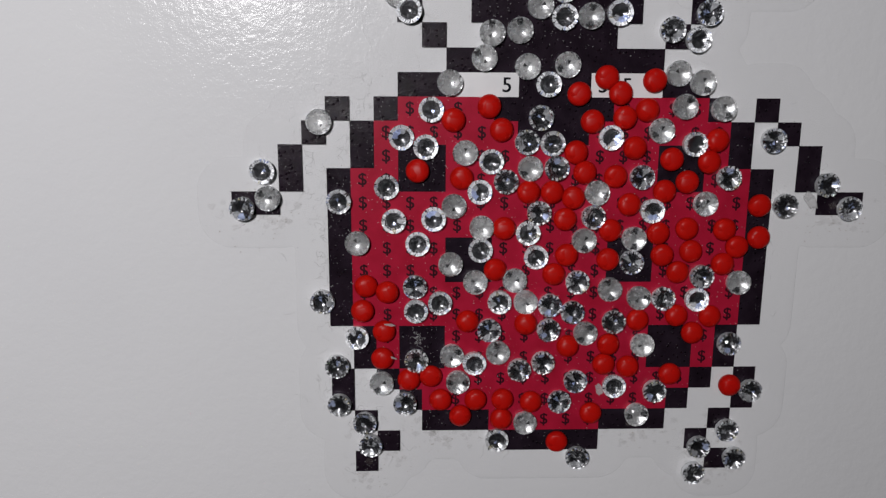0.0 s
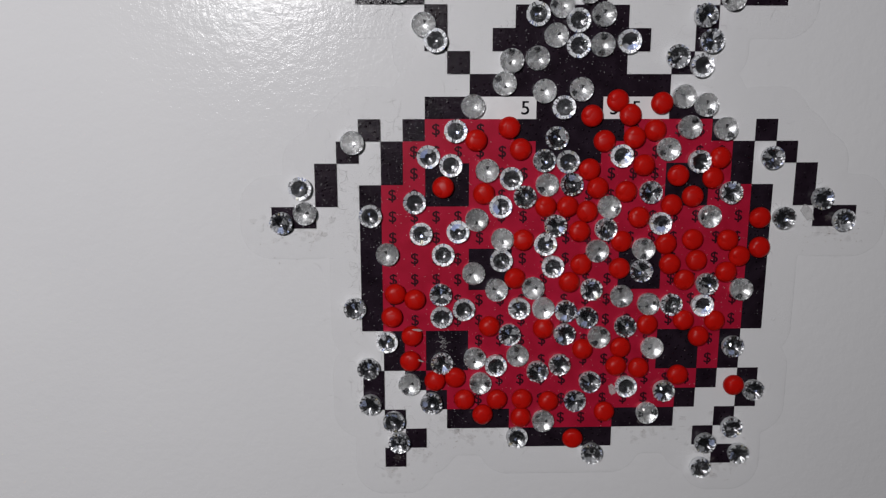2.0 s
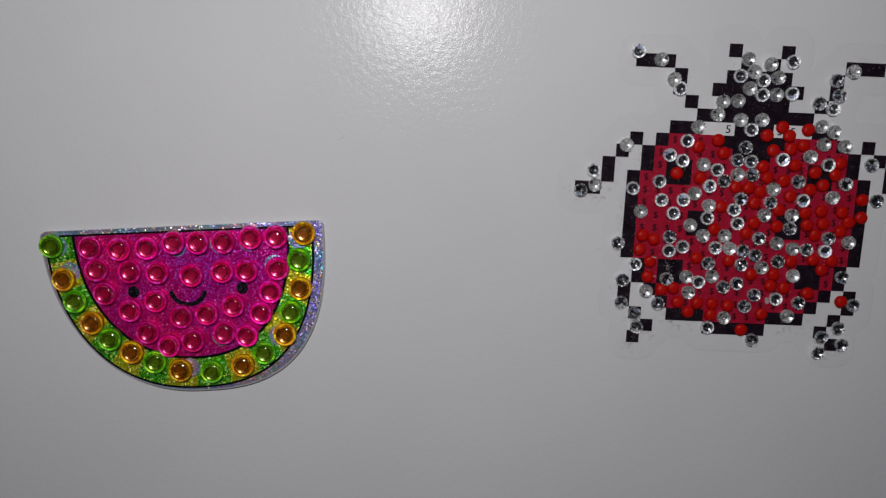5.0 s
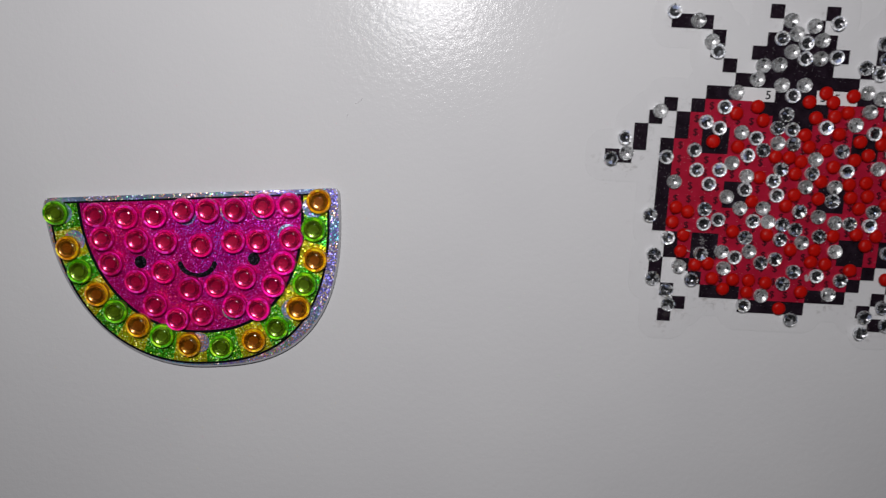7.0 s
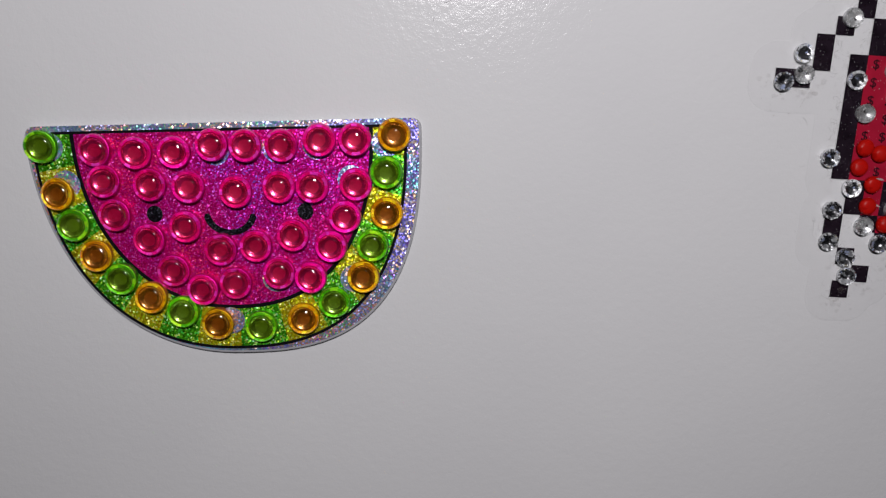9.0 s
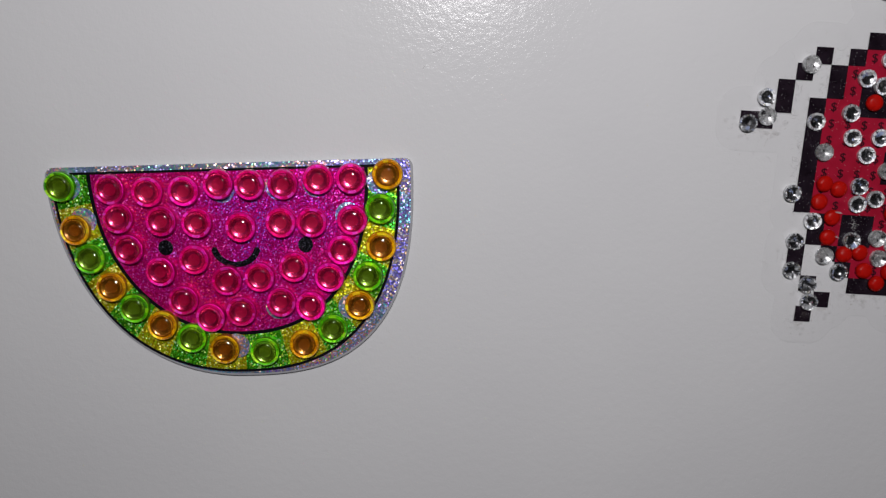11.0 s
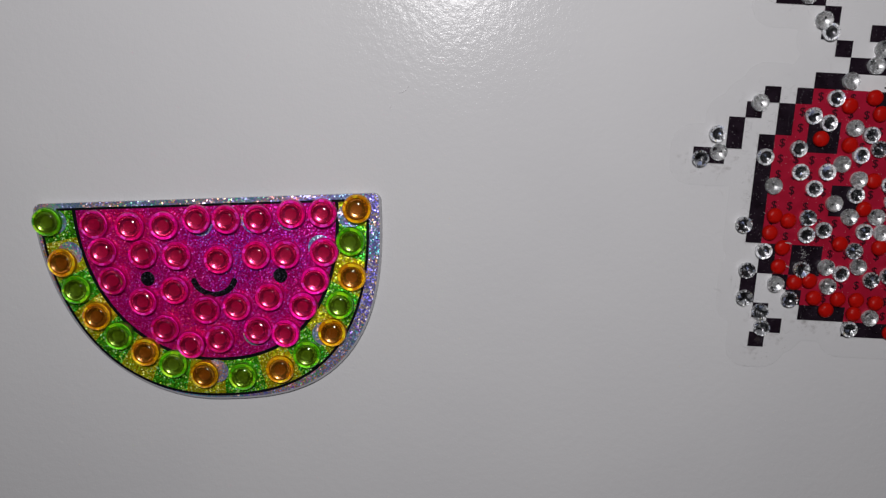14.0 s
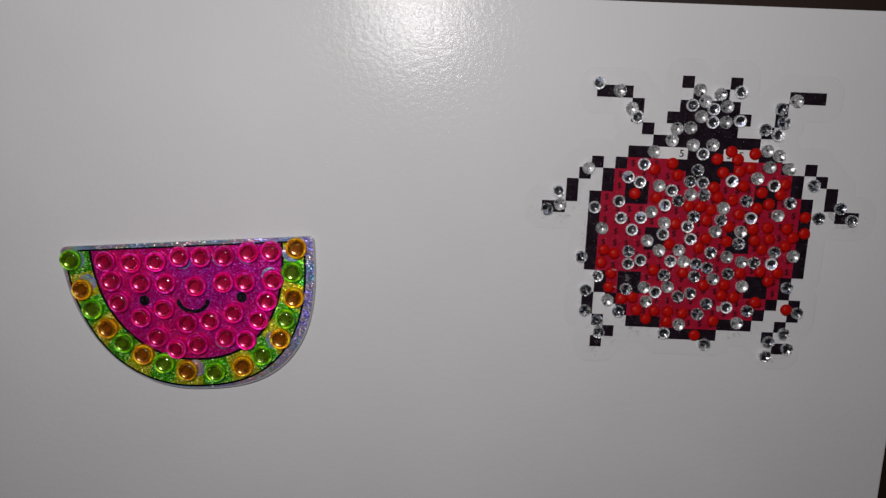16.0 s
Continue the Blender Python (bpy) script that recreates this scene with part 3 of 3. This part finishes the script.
bearings = [bearing(x, y) for x, y in RIND_GEMS]
bounds = [0.0] + [(a + b) / 2 for a, b in zip(bearings, bearings[1:])] + [180.0]
for i, (a, b) in enumerate(zip(bounds, bounds[1:])):
    steps = max(3, int((b - a) / 2))
    part("rind_patch", strip(curve_of(INNER, a, b, steps, 0.38), curve_of(EDGE, a, b, steps), 1.05, 1.10),
         RIND_YELLOW if i % 2 else RIND_GREEN, melon, "yellow glitter rind" if i % 2 else "green glitter rind")


def disc(cx, cy, r, z0, z1, squash=1.0, n=28):
    return slab([(cx + r * math.cos(2 * math.pi * i / n), cy + squash * r * math.sin(2 * math.pi * i / n)) for i in range(n)], z0, z1)


for x, y in ((-11.0, -12.9), (10.6, -13.0)):
    part("eye", disc(x, y, 1.15, 1.12, 1.18, 1.06), DARK_GLITTER, melon, "round black printed eye")
smile = [[(-0.2 + r * math.cos(radians(a)), -12.9 + 0.87 * r * math.sin(radians(a))) for a in range(190, 352, 6)] for r in (2.85, 3.85)]
for k, out in ((0, -1), (-1, 1)):
    (ax, ay), (bx, by) = smile[0][k], smile[1][k]
    end = [((ax + bx) / 2 + 0.25 * (ax - bx) + out * 0.0, (ay + by) / 2 + 0.42), ((ax + bx) / 2 - 0.25 * (ax - bx), (ay + by) / 2 + 0.40)]
    smile[0].insert(0 if k == 0 else len(smile[0]), end[0])
    smile[1].insert(0 if k == 0 else len(smile[1]), end[1])
part("smile", strip(smile[0], smile[1], 1.12, 1.18), DARK_GLITTER, melon, "curved black printed mouth")


# bare foil where a stone was set off its printed spot
for x, y, dx, dy in ((*RIND_GEMS[1], 0.9, 1.3), (*RIND_GEMS[7], 1.7, 0.2), (*RIND_GEMS[11], -1.5, -0.4), (*RIND_GEMS[15], -1.3, -1.1),
                     (*RIND_GEMS[0], 0.7, -0.2), (*FLESH_GEMS[3], 0.1, -0.9), (*FLESH_GEMS[5], -0.9, -0.5), (*FLESH_GEMS[6], -0.5, -0.8),
                     (*FLESH_GEMS[14], -0.7, 0.6), (*FLESH_GEMS[26], -0.7, -0.9)):
    part("bare_foil", disc(x + dx, y + dy, 2.0, 1.12, 1.165, 1.0, 20), HOLO, melon, "small bare spot of silver foil")


DOME = ((2.32, -0.02), (2.38, 0.85), (2.30, 1.22), (2.12, 1.52), (1.86, 1.75), (1.55, 1.93), (1.2, 2.07), (0.8, 2.17), (0.4, 2.225), (0, 2.24))


def big_gem(name, foils, seed, deep):
    """The foil of a large stone: uneven rim facets sloping in, a glossy fillet and a wide shallow centre."""
    rng = random.Random(f"{name}{seed}")
    bm = bmesh.new()
    sides = 32

    def ring(r, z, jitter=0.0):
        return [bm.verts.new((r * MM * math.cos(2 * math.pi * i / sides), r * MM * math.sin(2 * math.pi * i / sides), (z + rng.uniform(-jitter, jitter)) * MM))
                for i in range(sides)]

    low, edge, shelf = ring(2.2, 0), ring(2.3, 1.20), ring(2.18, 1.34)
    inner = ring(1.62, 1.34 - 0.25 * deep, 0.05)
    bm.faces.new(low[::-1])
    for i in range(sides):
        k = (i + 1) % sides
        bm.faces.new((low[i], low[k], edge[k], edge[i])).material_index = 0
        bm.faces.new((edge[i], edge[k], shelf[k], shelf[i])).material_index = 1
    # rim facets, each one to three steps wide, lit or shaded by their foil tone
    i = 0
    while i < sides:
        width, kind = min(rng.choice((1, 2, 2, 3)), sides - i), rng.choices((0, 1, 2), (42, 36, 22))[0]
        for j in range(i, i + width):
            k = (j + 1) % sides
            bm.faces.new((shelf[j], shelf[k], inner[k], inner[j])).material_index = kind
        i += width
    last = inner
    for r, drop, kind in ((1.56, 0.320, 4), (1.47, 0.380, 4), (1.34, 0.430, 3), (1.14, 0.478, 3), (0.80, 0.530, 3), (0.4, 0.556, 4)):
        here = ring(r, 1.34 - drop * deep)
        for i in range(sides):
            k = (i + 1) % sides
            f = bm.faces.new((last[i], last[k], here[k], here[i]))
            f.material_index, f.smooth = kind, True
        last = here
    tip = bm.verts.new((0, 0, (1.34 - 0.560 * deep) * MM))
    for i in range(sides):
        f = bm.faces.new((last[i], last[(i + 1) % sides], tip))
        f.material_index, f.smooth = 4, True
    return mesh_of(name, bm, *foils)


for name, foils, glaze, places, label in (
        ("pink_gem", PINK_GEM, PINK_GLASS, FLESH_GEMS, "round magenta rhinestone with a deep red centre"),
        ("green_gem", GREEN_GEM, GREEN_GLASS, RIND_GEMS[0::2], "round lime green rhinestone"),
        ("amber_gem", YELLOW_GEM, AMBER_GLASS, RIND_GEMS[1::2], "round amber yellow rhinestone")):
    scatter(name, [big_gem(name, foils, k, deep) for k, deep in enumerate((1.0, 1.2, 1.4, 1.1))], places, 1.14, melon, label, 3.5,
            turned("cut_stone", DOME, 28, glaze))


# ---- lint, flakes and scuffs ----
# place, height, width, length, turn
FLAKES = ((27.91, -13.17, 0.3, 1.4, 2.6, 35), (6.11, -34.62, 0.24, 0.9, 1.9, 20), (-17.26, -26.73, 1.0, 1.3, 0.35, -8), (-16.99, -30.49, 0.9, 1.3, 0.25, -20))
SCUFFS = ((-80.39, -6.58, 0, 1.9), (-81.74, -9.16, 80, 0.6), (24.77, 14.71, -30, 2.4))
def strand(bm, x, y, z, heading, length, rng, r=0.022):
    """One fine hair lying on the sheet, as a thin three-sided thread."""
    steps, bend, last = 9, rng.gauss(0, 6), None
    for i in range(steps + 1):
        side = radians(heading + 90)
        ring = [bm.verts.new(((x + a * r * math.cos(side)) * MM, (y + a * r * math.sin(side)) * MM, (z + b * r) * MM))
                for a, b in ((-1, 0), (1, 0), (0, 1.4))]
        if last:
            for k in range(3):
                bm.faces.new((last[k], last[(k + 1) % 3], ring[(k + 1) % 3], ring[k]))
        last = ring
        heading += bend + rng.uniform(-9, 9)
        x, y = x + length / steps * math.cos(radians(heading)), y + length / steps * math.sin(radians(heading))


rng = random.Random(5)
bm = bmesh.new()
edge_cells = [c for c in filled if c[2] == "b" and (c[0] < 9 or c[1] < 5)]
for _ in range(230):
    i, j, k = rng.choice(edge_cells)
    x0, y0, x1, y1 = cell_box(i, j)
    strand(bm, x0 + rng.gauss(0.4, 2.1), y0 + rng.gauss(0.8, 2.1), 0.17, rng.uniform(0, 360), rng.uniform(0.4, 2.2), rng, 0.008)
tagged(part("lint", bm, LINT), "fine grey fibres stuck along the sticker's print", "lint", kind="stuff")



def squiggle(bm, x, y, z, length, rng, r):
    """A tangled bit of fibre: like a strand, but winding to and fro."""
    heading, steps, last, turn = rng.uniform(0, 360), max(8, int(length / 0.09)), None, 0.0
    for i in range(steps + 1):
        side = radians(heading + 90)
        ring = [bm.verts.new(((x + a * r * math.cos(side)) * MM, (y + a * r * math.sin(side)) * MM, (z + b * r) * MM)) for a, b in ((-1, 0), (1, 0), (0, 1.4))]
        if last:
            for k in range(3):
                bm.faces.new((last[k], last[(k + 1) % 3], ring[(k + 1) % 3], ring[k]))
        last = ring
        turn = 0.75 * turn + rng.gauss(0, 14)
        heading += turn
        x, y = x + length / steps * math.cos(radians(heading)), y + length / steps * math.sin(radians(heading))


FIBRE = surface("clear_fibre", (0.66, 0.65, 0.64), (0.95, 0.95, 0.95), 0.22, 700.0, spec=0.8, alpha=0.5)
bm = bmesh.new()
for i, j, k in [c for c in filled if c[2] == "b" and (c[0] < 7 or c[1] < 3 or c[1] > 20 or c[0] > 20)]:
    x0, y0, x1, y1 = cell_box(i, j)
    for _ in range(rng.choice((4, 6, 9, 13) if i < 7 else (1, 2, 4))):
        side = rng.choice((-1, -1, 1)) if i < 13 else rng.choice((-1, 1, 1))
        squiggle(bm, (x0 if side < 0 else x1) + side * abs(rng.gauss(0.3, 0.8)), rng.uniform(y0 - 0.8, y1 + 0.5), 0.11, rng.uniform(0.5, 2.4), rng, rng.uniform(0.007, 0.015))
for _ in range(26):
    squiggle(bm, rng.gauss(-14.2, 0.4), rng.gauss(-28.6, 0.45), 0.205, rng.uniform(0.2, 0.8), rng, rng.uniform(0.008, 0.022))
tagged(part("fluff", bm, FIBRE), "tangled clear fibres stuck to the film beside the print", "fluff", kind="stuff")

bm = bmesh.new()
red_cells = [c for c in filled if c[2] == "r"]
for _ in range(800):
    x0, y0, x1, y1 = cell_box(*rng.choice(red_cells)[:2])
    d = rng.choice((0.018, 0.025, 0.03, 0.045))
    bmesh.ops.create_icosphere(bm, subdivisions=1, radius=d * MM, matrix=pose(rng.uniform(x0, x1) * MM, rng.uniform(y0, y1) * MM, 0.2 * MM, 0, 0, rng.uniform(0, 360)) @ Matrix.Diagonal((1.6, 0.7, 0.5, 1)))
tagged(part("dust", bm, LINT), "fine pale dust specks on the red print", "dust", kind="stuff")

bm = bmesh.new()
ring_cells = [c for c in filled if c[2] == "b"]
for _ in range(1100):
    i, j, k = rng.choice(edge_cells if rng.random() < 0.7 else ring_cells)
    x0, y0, x1, y1 = cell_box(i, j)
    x, y, d = rng.uniform(x0 - 0.25, x1 + 0.1), rng.uniform(y0 - 0.1, y1 + 0.25), rng.uniform(0.02, 0.07)
    bmesh.ops.create_icosphere(bm, subdivisions=1, radius=d * MM, matrix=pose(x * MM, y * MM, 0.195 * MM, 0, 0, rng.uniform(0, 360)) @ Matrix.Diagonal((1.3, 0.7, 0.35, 1)))
for _ in range(1500):
    # fewer and finer ones out on the clear film
    x0, y0, x1, y1 = cell_box(*rng.choice(edge_cells)[:2])
    x, y = rng.gauss((x0 + x1) / 2, 1.9), rng.gauss((y0 + y1) / 2, 1.9)
    a, b = round((x - gx[0]) / STEP), round((y - gy[0]) / STEP)
    if 0 <= a < len(gx) and 0 <= b < len(gy) and 0.3 < field[a, b] < 3.5:
        bmesh.ops.create_icosphere(bm, subdivisions=1, radius=rng.uniform(0.015, 0.045) * MM,
                                   matrix=pose(x * MM, y * MM, 0.10 * MM, 0, 0, rng.uniform(0, 360)) @ Matrix.Diagonal((1.6, 0.7, 0.6, 1)))
for f in bm.faces:
    f.smooth = True
tagged(part("blisters", bm, BLISTER), "tiny glossy blisters in the film round the print", "blister", kind="stuff")


def flake(x, y, z, w, h, turn, parent, label):
    rng = random.Random(f"{x}{y}")
    edge = [(0.5 * w * math.cos(a) * rng.uniform(0.6, 1.1), 0.5 * h * math.sin(a) * rng.uniform(0.6, 1.1))
            for a in (2 * math.pi * i / 11 for i in range(11))]
    ob = part("flake", slab(edge, 0, 0.06), SHRED, parent, label)
    ob.matrix_basis = pose(x * MM, y * MM, z * MM, rng.uniform(-6, 6), rng.uniform(-6, 6), turn)


SHRED = surface("clear_glue_shred", (0.6, 0.6, 0.6), (0.85, 0.84, 0.84), 0.2, 900.0, alpha=0.33, relief=((2500.0, 0.8, 0.0001),))
for x, y, z, w, h, turn in FLAKES:
    flake(x, y, z, w, h, turn, sticker, "torn shred of clear dried glue")
bm = bmesh.new()
for x, y, heading, length in SCUFFS:
    strand(bm, x, y, 0.01, heading, length, rng, 0.05)
tagged(part("scuff", bm, WHITE_PRINT), "small raised white scuff marks on the board", "scuff", kind="stuff")

GRIME = surface("brown_grime", (0.22, 0.18, 0.15), (0.45, 0.40, 0.36), 0.8, 900.0)
bm = bmesh.new()
feet = [c for c in filled if (c[1] >= 21 and not 9 < c[0] < 17) or c[0] < 2 or c[0] > 24]
for _ in range(320):
    i, j, k = rng.choice(feet)
    x0, y0, x1, y1 = cell_box(i, j)
    x, y, d = rng.gauss((x0 + x1) / 2, 1.7), rng.gauss(y0 - 0.6, 1.2), rng.uniform(0.02, 0.07)
    bmesh.ops.create_icosphere(bm, subdivisions=1, radius=d * MM, matrix=pose(x * MM, y * MM, 0.09 * MM) @ Matrix.Diagonal((1, 0.8, 0.4, 1)))
tagged(part("grime", bm, GRIME), "brownish grime specks round the printed feet", "grime", kind="stuff")


def blot(bm, x, y, z, size, rng):
    turn = rng.uniform(0, 6.3)
    bm.faces.new([bm.verts.new(((x + size * rng.uniform(0.5, 1.2) * math.cos(turn + a)) * MM, (y + 0.8 * size * rng.uniform(0.5, 1.2) * math.sin(turn + a)) * MM, z * MM))
                  for a in (2 * math.pi * i / 13 for i in range(13))])


STAIN = surface("brown_glue_stain", (0.34, 0.28, 0.24), (0.6, 0.56, 0.53), 0.5, 1200.0, alpha=0.07, relief=((2600.0, 0.7, 0.0001),))
bm = bmesh.new()
for n in range(240):
    i, j, k = rng.choice(feet)
    x0, y0, x1, y1 = cell_box(i, j)
    blot(bm, rng.gauss((x0 + x1) / 2, 1.3), rng.gauss(y0 - 0.2, 1.1), 0.115 + 0.0004 * n, rng.uniform(0.12, 0.55), rng)
tagged(part("glue_stain", bm, STAIN), "thin brownish glue stains on the film round the feet", "stain", kind="stuff")
